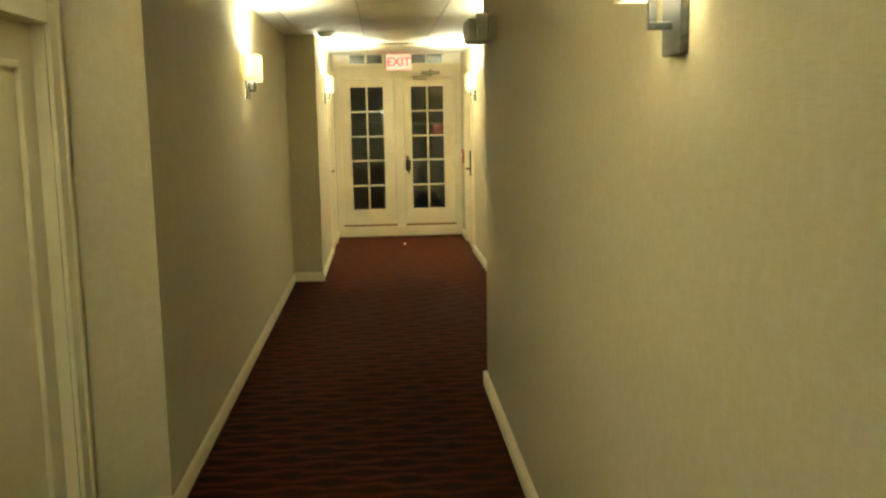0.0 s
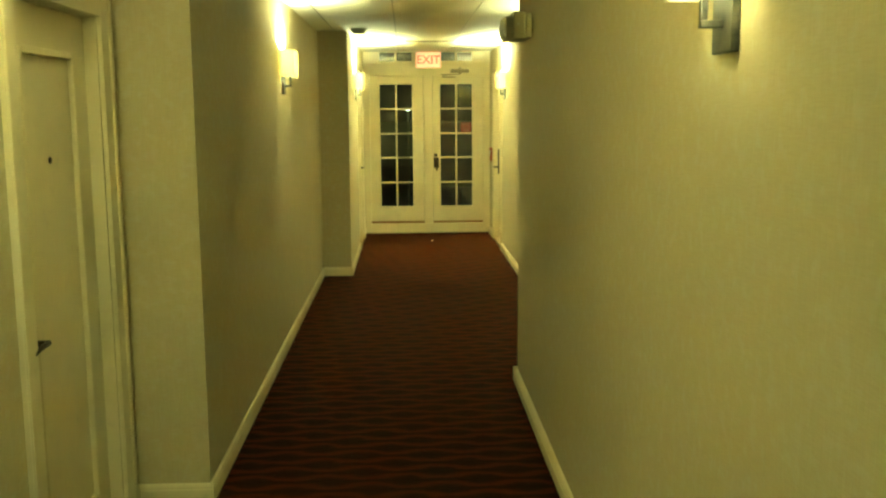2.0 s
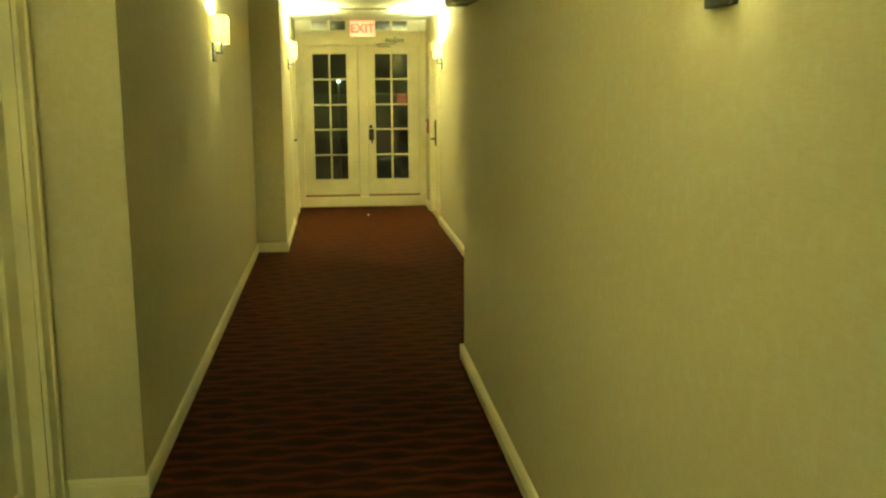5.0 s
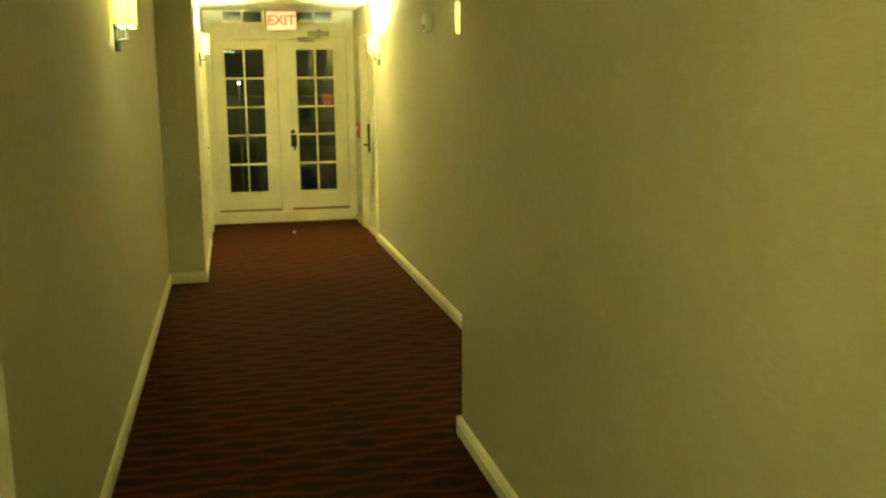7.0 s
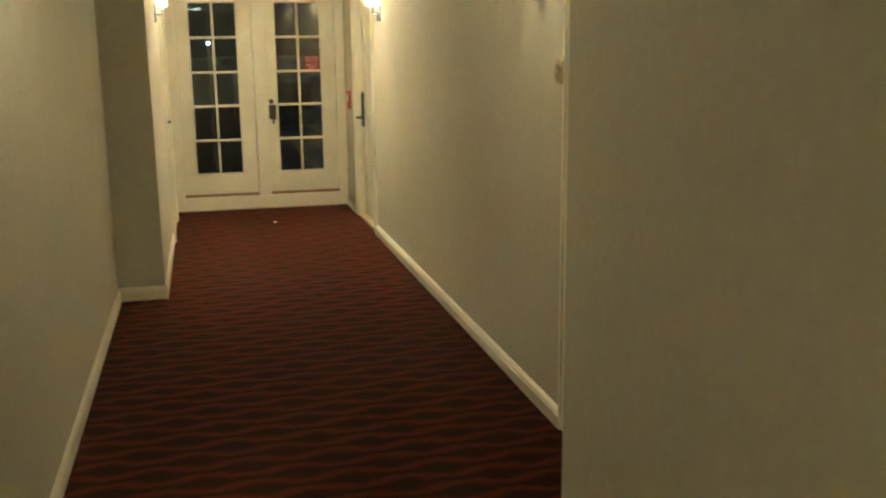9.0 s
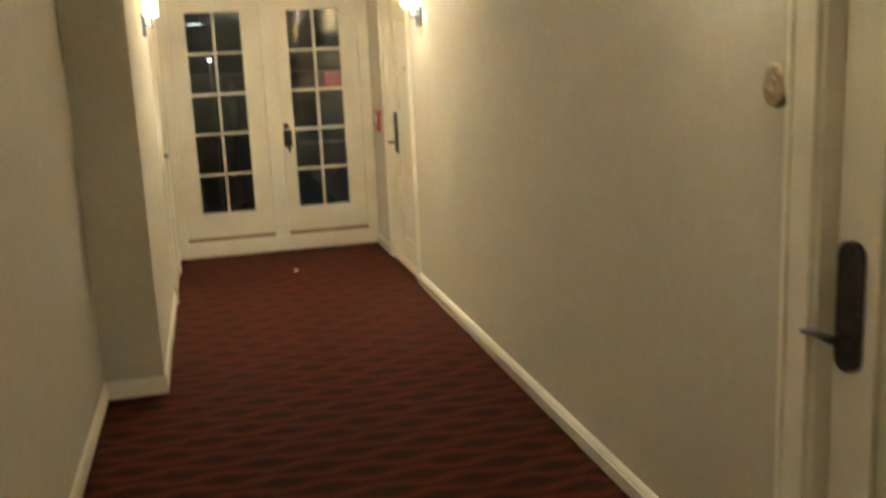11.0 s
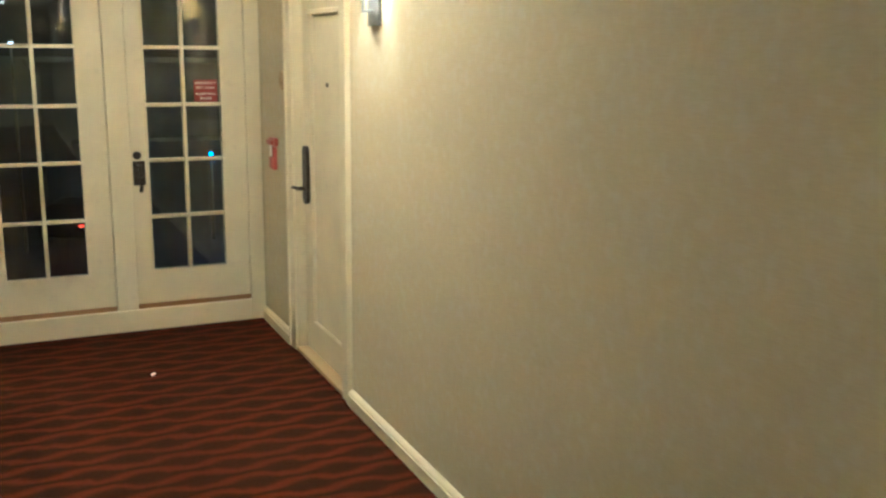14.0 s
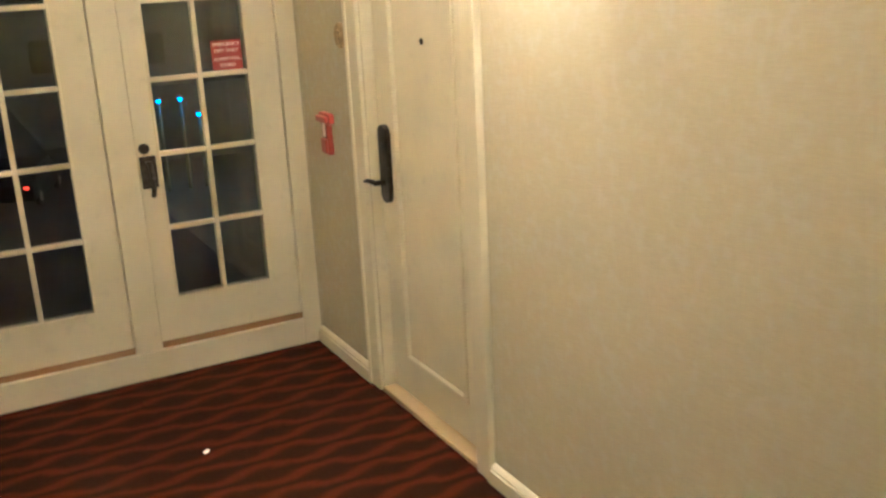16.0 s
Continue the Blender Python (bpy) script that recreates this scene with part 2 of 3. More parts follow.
# Darker sheet behind the tile gaps, giving the grid lines their painted shadow.
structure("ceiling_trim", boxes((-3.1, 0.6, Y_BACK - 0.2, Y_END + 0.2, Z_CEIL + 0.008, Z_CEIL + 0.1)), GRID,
          "metal grid between the ceiling tiles, its shadow put into the colour", "ceiling grid")

H = Z_CEIL + 0.05
RD1, RD2, LD1, LD2 = (8.44, 9.29), (2.95, 3.80), (-0.12, 0.71), (8.56, 9.41)


def wall_with_door(x0, x1, y0, y1, door):
    a, b = door
    return boxes((x0, x1, y0, a, 0, H), (x0, x1, b, y1, 0, H), (x0, x1, a, b, DOOR_H + 0.02, H))


structure("wall_east_near", boxes((X_RIGHT_NEAR, 0.162, Y_BACK, Y_STEP_RIGHT, 0, H)), WALL,
          "corridor wall covered in woven beige wallpaper", "wall")
bm = wall_with_door(X_RIGHT_FAR, 0.162, Y_STEP_RIGHT, 6.0, RD2)
for r in ((6.0, RD1[0]), (RD1[1], Y_END + 0.15)):
    box(bm, X_RIGHT_FAR, 0.162, *r, 0, H)
box(bm, X_RIGHT_FAR, 0.162, *RD1, DOOR_H + 0.02, H)
structure("wall_east_far", bm, WALL, "corridor wall covered in woven beige wallpaper", "wall")
structure("wall_west_near", wall_with_door(-2.475, X_LEFT_NEAR, Y_BACK, Y_STEP_LEFT1, LD1), WALL,
          "corridor wall covered in woven beige wallpaper", "wall")
structure("wall_west_middle", boxes((-2.475, X_LEFT_MID, Y_STEP_LEFT1, Y_STEP_LEFT2, 0, H)), WALL,
          "projecting corridor wall covered in woven beige wallpaper", "wall")
bm = wall_with_door(-1.873, X_LEFT_FAR, Y_STEP_LEFT2 + 0.2, Y_END + 0.15, LD2)
box(bm, -2.475, X_LEFT_FAR, Y_STEP_LEFT2, Y_STEP_LEFT2 + 0.2, 0, H)
structure("wall_west_far", bm, WALL, "projecting corridor wall covered in woven beige wallpaper", "wall")
structure("wall_south", boxes((-2.6, 0.3, Y_BACK - 0.15, Y_BACK, 0, H)), WALL,
          "plain end wall of the corridor", "wall")
structure("wall_north", boxes((-2.0, -1.712, Y_END + 0.0, Y_END + 0.15, 0, H), (0.003, 0.3, Y_END, Y_END + 0.15, 0, H)),
          WALL, "narrow wall strips beside the glazed double door", "wall")


# ---- baseboards ----
def baseboard(a, b, out, tall, deep):
    """From a to b along the wall's foot; out: the way into the corridor."""
    a, b, out = Vector(a), Vector(b), Vector(out)
    prof = [(0, 0), (0.014, 0), (0.014, 0.066), (0.011, 0.073), (0.011, 0.081), (0.007, 0.091), (0.003, 0.097), (0, 0.097)]
    bm = bmesh.new()
    ends = [[bm.verts.new((p.x + out.x * d * deep / 0.014, p.y + out.y * d * deep / 0.014, z)) for d, z in prof] for p in (a, b)]
    for v in bm.verts:
        v.co.z *= tall / 0.097
    n = len(prof)
    for k in range(n):
        bm.faces.new((ends[0][k], ends[0][(k + 1) % n], ends[1][(k + 1) % n], ends[1][k]))
    bm.faces.new(ends[0])
    bm.faces.new(list(reversed(ends[1])))
    structure("baseboard", bm, TRIM, "cream painted moulded wooden baseboard along the carpet", "baseboard")


CW = 0.10
for a, b, out in (
        ((X_RIGHT_NEAR, Y_BACK), (X_RIGHT_NEAR, Y_STEP_RIGHT), (-1, 0)),
        ((X_RIGHT_FAR, RD2[1] + CW), (X_RIGHT_FAR, RD1[0] - CW), (-1, 0)),
        ((X_RIGHT_FAR, RD1[1] + CW), (X_RIGHT_FAR, Y_END), (-1, 0)),
        ((X_RIGHT_NEAR - 0.026, Y_STEP_RIGHT), (X_RIGHT_FAR, Y_STEP_RIGHT), (0, 1)),
        ((X_LEFT_NEAR, Y_BACK), (X_LEFT_NEAR, LD1[0] - CW), (1, 0)),
        ((X_LEFT_NEAR, LD1[1] + CW), (X_LEFT_NEAR, Y_STEP_LEFT1), (1, 0)),
        ((X_LEFT_NEAR, Y_STEP_LEFT1), (X_LEFT_MID + 0.014, Y_STEP_LEFT1), (0, -1)),
        ((X_LEFT_MID, Y_STEP_LEFT1), (X_LEFT_MID, Y_STEP_LEFT2), (1, 0)),
        ((X_LEFT_MID, Y_STEP_LEFT2), (X_LEFT_FAR + 0.014, Y_STEP_LEFT2), (0, -1)),
        ((X_LEFT_FAR, Y_STEP_LEFT2), (X_LEFT_FAR, LD2[0] - CW), (1, 0)),
        ((X_LEFT_FAR, LD2[1] + CW), (X_LEFT_FAR, Y_END), (1, 0))):
    baseboard((*a, 0), (*b, 0), (*out, 0), 0.078 if out[0] < 0 else 0.09, 0.026 if out[0] < 0 else 0.014)


# ---- hotel-room doors ----
def lever_set(parent, u, side, plate=True, drop=0.0):
    """A lever on a tall escutcheon; side: the way the lever points along the leaf."""
    z, face = 0.95, 0.048
    if plate:
        pts = []
        for k in range(9):
            a = math.pi * k / 8
            pts.append((u + 0.041 * math.cos(a), 1.150 + 0.036 * math.sin(a)))
        for k in range(9):
            a = math.pi + math.pi * k / 8
            pts.append((u + 0.041 * math.cos(a), 0.898 + 0.036 * math.sin(a)))
        h = part("door_handle", extrude_outline(pts, face - 0.022, face, 0.004), BRONZE, parent,
                 "dark bronze lever handle on a tall rounded plate")
    else:
        h = part("door_handle", rod(bmesh.new(), (u, face - 0.012, z), (u, face, z), 0.027, 20), BRONZE, parent,
                 "dark bronze lever handle")
    bm = rod(bmesh.new(), (u, face - 0.065, z), (u, face - 0.018 if plate else face - 0.01, z), 0.011, 12)
    part("spindle", bm, BRONZE, h)
    bm = bmesh.new()
    prev = (u - side * 0.008, face - 0.062, z)
    for k in range(1, 6):
        cur = (u + side * (0.022 * k), face - 0.062 - 0.004 * math.sin(k * 0.7), z - 0.0025 * k * (k - 3) * 0.4)
        rod(bm, prev, cur, 0.0105 - 0.0006 * k, 10)
        prev = cur
    part("lever", bm, BRONZE, h)
    if plate:
        part("key_slot", rod(bmesh.new(), (u, face - 0.027, 1.10), (u, face - 0.021, 1.10), 0.012, 14), BRUSHED, h)


def room_door(name, m, w, latch_low, plate=True):
    d = thing(name, m, "closed cream painted hotel-room door with one tall moulded panel", "door", "corridor room doors",
              "structure")
    top = DOOR_H
    fr = part("door_frame", boxes((0, 0.02, 0.0, 0.15, 0, top), (w - 0.02, w, 0.0, 0.15, 0, top),
                                  (0, w, 0.0, 0.15, top, top + 0.02)), TRIM, d)
    part("door_stop", boxes((0.02, 0.032, 0.10, 0.115, 0, top), (w - 0.032, w - 0.02, 0.10, 0.115, 0, top),
                            (0.02, w - 0.02, 0.10, 0.115, top - 0.012, top)), TRIM, fr)
    for a, b in ((-CW, 0.006), (w - 0.006, w + CW)):
        c = part("casing", boxes((a, b, -0.018, 0.0, 0, top + CW), bevel=0.003), TRIM, d)
        o = a if a < 0 else b
        s = 1 if a < 0 else -1
        part("casing_bead", boxes((min(o, o + s * 0.022), max(o, o + s * 0.022), -0.027, -0.017, 0, top + CW), bevel=0.004),
             TRIM, c)
    c = part("casing", boxes((0.008, w - 0.008, -0.018, 0.0, top - 0.0, top + CW), bevel=0.003), TRIM, d)
    part("casing_bead", boxes((-CW + 0.023, w + CW - 0.023, -0.027, -0.017, top + CW - 0.022, top + CW), bevel=0.004), TRIM, c)
    part("threshold", boxes((0.02, w - 0.02, -0.012, 0.13, 0, 0.022), bevel=0.004), THRESH, d, "worn wooden threshold")
    f, g, z0 = 0.048, 0.005, 0.03
    a, b, t = 0.02 + g, w - 0.02 - g, top - g
    st, br, tr = 0.135, 0.155, 0.14
    leaf = part("door_leaf", boxes((a, a + st, f, f + 0.045, z0, t), (b - st, b, f, f + 0.045, z0, t),
                                   (a + st, b - st, f, f + 0.045, z0, z0 + br), (a + st, b - st, f, f + 0.045, t - tr, t),
                                   (a + st, b - st, f + 0.012, f + 0.035, z0 + br, t - tr)), LEAF, d)
    # Solid dark strips in the leaf gaps paint the shadow line there.
    part("gap_shade_strip", boxes((0.0195, a - 0.0005, f + 0.006, f + 0.04, z0, t), (b + 0.0005, w - 0.0195, f + 0.006, f + 0.04, z0, t)), DARK, leaf,
         "dark strip standing for the shadow in the gap along the leaf edge")
    pa, pb, pz0, pz1, mw = a + st, b - st, z0 + br, t - tr, 0.026
    part("panel_moulding", boxes((pa, pa + mw, f - 0.010, f + 0.011, pz0, pz1), (pb - mw, pb, f - 0.010, f + 0.011, pz0, pz1),
                                 (pa + mw, pb - mw, f - 0.010, f + 0.011, pz0, pz0 + mw),
                                 (pa + mw, pb - mw, f - 0.010, f + 0.011, pz1 - mw, pz1), bevel=0.005), LEAF, leaf)
    u = a + 0.068 if latch_low else b - 0.068
    lever_set(d, u, -1 if latch_low else 1, plate)
    peep = part("peephole", lathe([(0.012, 0), (0.012, 0.004), (0.007, 0.006), (0.006, 0.003)], 16,
                                  pose(w / 2, f + 0.012, 1.525, 90, 0, 0)), BRONZE, d, "small dark door viewer")
    return d


room_door("door_2", pose(X_RIGHT_FAR, RD1[1], 0, 0, 0, -90), RD1[1] - RD1[0], True)
door_3 = room_door("door_3", pose(X_RIGHT_FAR, RD2[1], 0, 0, 0, -90), RD2[1] - RD2[0], True)
room_door("door_4", pose(X_LEFT_FAR, LD2[0], 0, 0, 0, 90), LD2[1] - LD2[0], False)
room_door("door_5", pose(X_LEFT_NEAR, LD1[0], 0, 0, 0, 90), LD1[1] - LD1[0], True, False)

for c in door_3.children:
    if c.name.startswith("door_handle"):
        c.location.z = -0.03

# ---- glazed double door at the corridor's end ----
dd = thing("door_1", pose(0, Y_END, 0), "closed cream glazed double door with transom lights", "double door", "", "structure")
XL, XR = -1.712, 0.003
LEAVES = ((-1.63, -0.905, -1.494, -1.054), (-0.775, -0.09, -0.673, -0.237))
HEAD0, TR0, TR1 = 2.142, 2.342, 2.461
part("jamb", boxes((XL, -1.634, 0.0, 0.14, 0, H), bevel=0.004), TRIM, dd)
part("jamb", boxes((-0.086, XR, 0.0, 0.14, 0, H), bevel=0.004), TRIM, dd)
part("mullion", boxes((-0.901, -0.779, 0.0, 0.14, 0.135, HEAD0), bevel=0.006), TRIM, dd)
part("sill", boxes((-1.634, -0.086, -0.003, 0.15, 0, 0.134), bevel=0.005), TRIM, dd, "cream painted door sill board")
part("leaf_foot_strip", boxes((-1.634, -0.901, 0.013, 0.08, 0.135, 0.164), (-0.779, -0.086, 0.013, 0.08, 0.135, 0.164)), STRIP, dd,
     "brown strip under the leaves")
part("head", boxes((-1.634, -0.086, 0.003, 0.14, HEAD0, TR0), bevel=0.004), TRIM, dd)
part("head_bead", boxes((-1.634, -0.086, -0.012, 0.004, 2.30, 2.325), bevel=0.004), TRIM, dd)
bm = boxes((-1.634, -0.086, 0.004, 0.14, TR1, H))
for a, b in ((-1.634, -1.494), (-1.054, -0.673), (-0.237, -0.086)):
    box(bm, a, b, 0.004, 0.14, TR0, TR1)
transom = part("transom_frame", bm, TRIM, dd)
for a, b in ((-1.494, -1.054), (-0.673, -0.237)):
    c = (a + b) / 2
    part("muntin", boxes((c - 0.011, c + 0.011, 0.012, 0.06, TR0, TR1)), TRIM, transom)
    for p, q in ((a, c - 0.011), (c + 0.011, b)):
        pane = part("pane", boxes((p, q, 0.034, 0.038, TR0, TR1)), GLASS, transom)
        pane.visible_shadow = False

ROWS = [0.372, 0.700, 1.040, 1.368, 1.702, 2.031]
for x0, x1, g0, g1 in LEAVES:
    f = 0.020
    leaf = part("door_leaf", boxes((x0, g0, f, f + 0.045, 0.165, 2.138), (g1, x1, f, f + 0.045, 0.165, 2.138),
                                   (g0, g1, f, f + 0.045, 0.165, ROWS[0]), (g0, g1, f, f + 0.045, ROWS[-1], 2.138)), LEAF, dd)
    part("glazing_bead", boxes((g0 - 0.012, g0, f - 0.006, f + 0.001, ROWS[0] - 0.012, ROWS[-1] + 0.012),
                               (g1, g1 + 0.012, f - 0.006, f + 0.001, ROWS[0] - 0.012, ROWS[-1] + 0.012),
                               (g0, g1, f - 0.006, f + 0.001, ROWS[0] - 0.012, ROWS[0]),
                               (g0, g1, f - 0.006, f + 0.001, ROWS[-1], ROWS[-1] + 0.012), bevel=0.002), TRIM, leaf)
    c = (g0 + g1) / 2
    part("muntin", boxes((c - 0.011, c + 0.011, f - 0.003, f + 0.03, ROWS[0], ROWS[-1]), bevel=0.003), TRIM, leaf)
    for z in ROWS[1:-1]:
        part("muntin", boxes((g0, c - 0.011, f - 0.003, f + 0.03, z - 0.011, z + 0.011),
                             (c + 0.011, g1, f - 0.003, f + 0.03, z - 0.011, z + 0.011), bevel=0.003), TRIM, leaf)
    for i, (za, zb) in enumerate(zip(ROWS, ROWS[1:])):
        for p, q in ((g0, c - 0.011), (c + 0.011, g1)):
            pane = part("pane", boxes((p, q, f + 0.012, f + 0.016, za + 0.011 * (i > 0), zb - 0.011 * (i < 4))), GLASS, leaf)
            pane.visible_shadow = False

# handle, deadbolt and closer of the right leaf
hx = -0.733
hd = part("door_handle", boxes((hx - 0.035, hx + 0.035, 0.004, 0.021, 0.895, 1.040), bevel=0.005), BRONZE, dd,
          "dark bronze thumb-latch handle")
bm = bmesh.new()
prev = None
for k in range(8):
    a = k / 7
    cur = (hx + 0.006, 0.006 - 0.042 * math.sin(math.pi * a), 1.01 - 0.15 * a)
    if prev:
        rod(bm, prev, cur, 0.011, 10)
    prev = cur
part("grip", bm, BRONZE, hd)
part("thumb_piece", boxes((hx - 0.012, hx + 0.012, -0.025, 0.006, 1.012, 1.02), bevel=0.003), BRONZE, hd)
part("deadbolt", lathe([(0.024, 0), (0.024, 0.008), (0.018, 0.016), (0.006, 0.017)], 20, pose(hx - 0.008, 0.02, 1.073, 90, 0, 0)),
     BRONZE, dd, "round dark bronze deadbolt")
cl = part("door_closer", boxes((-0.53, -0.28, -0.045, 0.004, 2.185, 2.235), bevel=0.008), STEEL, dd, "dull metal door closer with arm")
part("closer_cap", rod(bmesh.new(), (-0.40, -0.02, 2.17), (-0.40, -0.02, 2.255), 0.02, 14), STEEL, cl)
bm = rod(bmesh.new(), (-0.40, -0.02, 2.165), (-0.66, -0.10, 2.155), 0.009, 10)
rod(bm, (-0.66, -0.10, 2.155), (-0.60, 0.0, 2.150), 0.008, 10)
part("closer_arm", bm, STEEL, cl)
part("arm_shoe", boxes((-0.64, -0.46, 0.002, 0.021, 2.118, 2.136), bevel=0.003), STEEL, cl)

# red sticker behind the second pane of the right leaf
st = part("warning_sign", boxes((-0.391, -0.252, 0.0285, 0.0315, 1.381, 1.514)), SIGN_RED, dd,
          "red warning sticker with four white lines of capitals")
for row, (text, size) in enumerate((("EMERGENCY", 0.022), ("EXIT ONLY", 0.022), ("ALARM WILL", 0.021), ("SOUND", 0.021))):
    lettering(text, size, (-0.3215, 0.028, 1.494 - (0, 0.028, 0.064, 0.092)[row]), WHITE, st)


# ---- wall sconces ----
def sconce(m, watts, label):
    s = thing("wall_sconce", m, label, "wall lamp", "corridor wall sconces")
    part("backplate", boxes((-0.064, 0.064, -0.018, 0.0, -0.07, 0.07), bevel=0.003), BRUSHED, s, "brushed bronze square backplate")
    bm = boxes((-0.008, 0.008, -0.066, -0.017, -0.018, -0.002), (-0.008, 0.008, -0.066, -0.050, -0.0016, 0.062), bevel=0.002)
    part("arm", bm, BRUSHED, s)
    part("socket", rod(bmesh.new(), (0, -0.058, 0.062), (0, -0.058, 0.10), 0.013, 14), BRUSHED, s)
    part("bulb", lathe([(0.012, 0.098), (0.024, 0.125), (0.027, 0.145), (0.020, 0.168), (0.006, 0.178)], 16, pose(0, -0.058, 0)), BULB, s)
    x, y0, y1, z0, z1, k = 0.145, -0.101, -0.016, 0.055, 0.232, 0.004
    sh = part("shade", boxes((-x, x, y0, y0 + k, z0, z1), (-x, x, y1 - k, y1, z0, z1), (-x, -x + k, y0 + k, y1 - k, z0, z1),
                             (x - k, x, y0 + k, y1 - k, z0, z1)), SHADE, s, "cream box shade open above and below, lit")
    part("shade_trim", boxes((-x, x, y0 - 0.001, y0 + k + 0.001, z0 - 0.004, z0), (-x, -x + k, y0, y1, z0 - 0.004, z0),
                             (x - k, x, y0, y1, z0 - 0.004, z0)), TRIM, sh)
    part("diffuser", boxes((-x + k, x - k, y0 + k, y1 - k, z0 + 0.004, z0 + 0.007)), FROST, sh, "white frosted diffuser")
    part("shade_spider", boxes((-x + k, x - k, -0.061, -0.055, 0.066, 0.069)), BRUSHED, sh)
    for u in (-0.075, 0.075):
        la = bpy.data.lights.new("bulb_light", "POINT")
        la.energy, la.color, la.shadow_soft_size = watts / 2, LAMP_WARM, 0.025
        lo = new("bulb_light", la)
        lo.parent = s
        lo.location = (u, -0.058, 0.188)
    return s


SZ = 1.873
LIT = "lit bronze wall sconce with cream box shade"
sconce(pose(X_RIGHT_NEAR, -1.05, SZ, 0, 0, -90), SCONCE_WATTS * 0.65, LIT)
sconce(pose(X_RIGHT_FAR, 4.22, SZ, 0, 0, -90), SCONCE_WATTS * 0.95, LIT)
sconce(pose(X_RIGHT_FAR, 8.00, SZ, 0, 0, -90), SCONCE_WATTS * 8.0, LIT + " near the end")
sconce(pose(X_LEFT_MID, 3.77, SZ, 0, 0, 90), SCONCE_WATTS * 1.4, LIT)
# No sconce is seen here: added to light the opposite wall and the step.
sconce(pose(X_LEFT_NEAR, -0.62, SZ, 0, 0, 90), SCONCE_WATTS * 3.2, LIT + ", unseen, added to light the near walls")
sconce(pose(X_LEFT_FAR, 8.00, SZ, 0, 0, 90), SCONCE_WATTS * 8.0, LIT + " near the end")


# ---- unseen ceiling panel, added to fill the near stretch with light ----
def fill_panel(x, y, watts):
    p = thing("added_fill_light", pose(x, y, Z_CEIL), "unseen ceiling panel added as cool fill light", "ceiling light")
    part("frame", boxes((-0.30, 0.30, -0.60, -0.57, -0.02, 0.005), (-0.30, 0.30, 0.57, 0.60, -0.02, 0.005),
                        (-0.30, -0.27, -0.57, 0.57, -0.02, 0.005), (0.27, 0.30, -0.57, 0.57, -0.02, 0.005)), WHITE, p)
    part("diffuser", boxes((-0.27, 0.27, -0.57, 0.57, -0.012, -0.006)), FILL_PANEL, p, "glowing face of the added fill panel")
    la = bpy.data.lights.new("fill_panel_lamp", "AREA")
    la.shape, la.size, la.size_y, la.energy, la.color = "RECTANGLE", 0.52, 1.12, watts, (0.90, 1.0, 0.80)
    lo = new("fill_panel_lamp", la)
    lo.parent = p
    lo.location = (0, 0, -0.022)


fill_panel(-1.54, -3.6, 14)

# ---- exit sign ----
ex = thing("exit_sign", pose(-0.832, 9.985, 2.355), "lit white exit sign with red capitals above the double door", "exit sign")
part("housing", boxes((-0.172, 0.172, -0.05, 0.012, -0.113, 0.108), bevel=0.006), WHITE, ex)
fa = part("face", boxes((-0.162, 0.162, -0.053, -0.0495, -0.103, 0.098)), SIGN_FACE, ex, "glowing pinkish sign face")
lettering("EXIT", 0.155, (0, -0.054, -0.002), SIGN_LETTER, fa).data.offset = 0.003

# ---- emergency light on the near wall ----
em = thing("emergency_light", pose(X_RIGHT_NEAR, 2.30, 2.14, 0, 0, -90), "cream plastic emergency light unit with two lamp heads",
           "emergency light")
part("base_plate", boxes((-0.165, 0.165, -0.030, 0.0, -0.070, 0.062), bevel=0.006), PLASTIC, em)
part("housing", boxes((-0.155, 0.155, -0.100, -0.031, -0.076, 0.070), bevel=0.009), PLASTIC, em)
part("front_cover", boxes((-0.150, 0.150, -0.142, -0.099, -0.076, 0.046), bevel=0.010), PLASTIC, em)
for u in (-0.085, 0.085):
    part("lens", boxes((u - 0.045, u + 0.045, -0.147, -0.141, -0.050, 0.020), bevel=0.003), WHITE, em, "pale lamp lens")
part("test_button", rod(bmesh.new(), (0.154, -0.072, 0.005), (0.160, -0.072, 0.005), 0.008, 12), WHITE, em)

# ---- alarm sounder on the far wall ----
ch = thing("alarm_sounder", pose(X_RIGHT_FAR, 5.58, 2.065, 0, 0, -90), "beige boxed alarm sounder high on the wall", "alarm")
part("housing", boxes((-0.055, 0.055, -0.05, 0.0, -0.065, 0.065), bevel=0.008), PLASTIC, ch)
part("strobe", boxes((-0.022, 0.022, -0.066, -0.049, -0.005, 0.045), bevel=0.005), WHITE, ch)
for k in range(3):
    part("slot", boxes((-0.035, 0.035, -0.0525, -0.0495, -0.05 + 0.013 * k, -0.044 + 0.013 * k)), DARK, ch)

# ---- smoke detector, ceiling vent ----
sm = thing("smoke_detector", pose(-1.595, 6.40, Z_CEIL), "round cream smoke detector under the ceiling", "smoke detector")
part("base", lathe([(0.085, -0.012), (0.085, 0.0)], 28), PLASTIC, sm)
part("dome", lathe([(0.035, -0.052), (0.058, -0.046), (0.070, -0.026), (0.072, -0.012)], 28), PLASTIC, sm)
vt = thing("ceiling_vent", pose(-0.87, 8.02, Z_CEIL), "flat metal air grille with four dark slots", "air vent")
part("frame", boxes((-0.28, 0.28, -0.075, 0.075, -0.008, 0.004), bevel=0.002), GRID, vt)
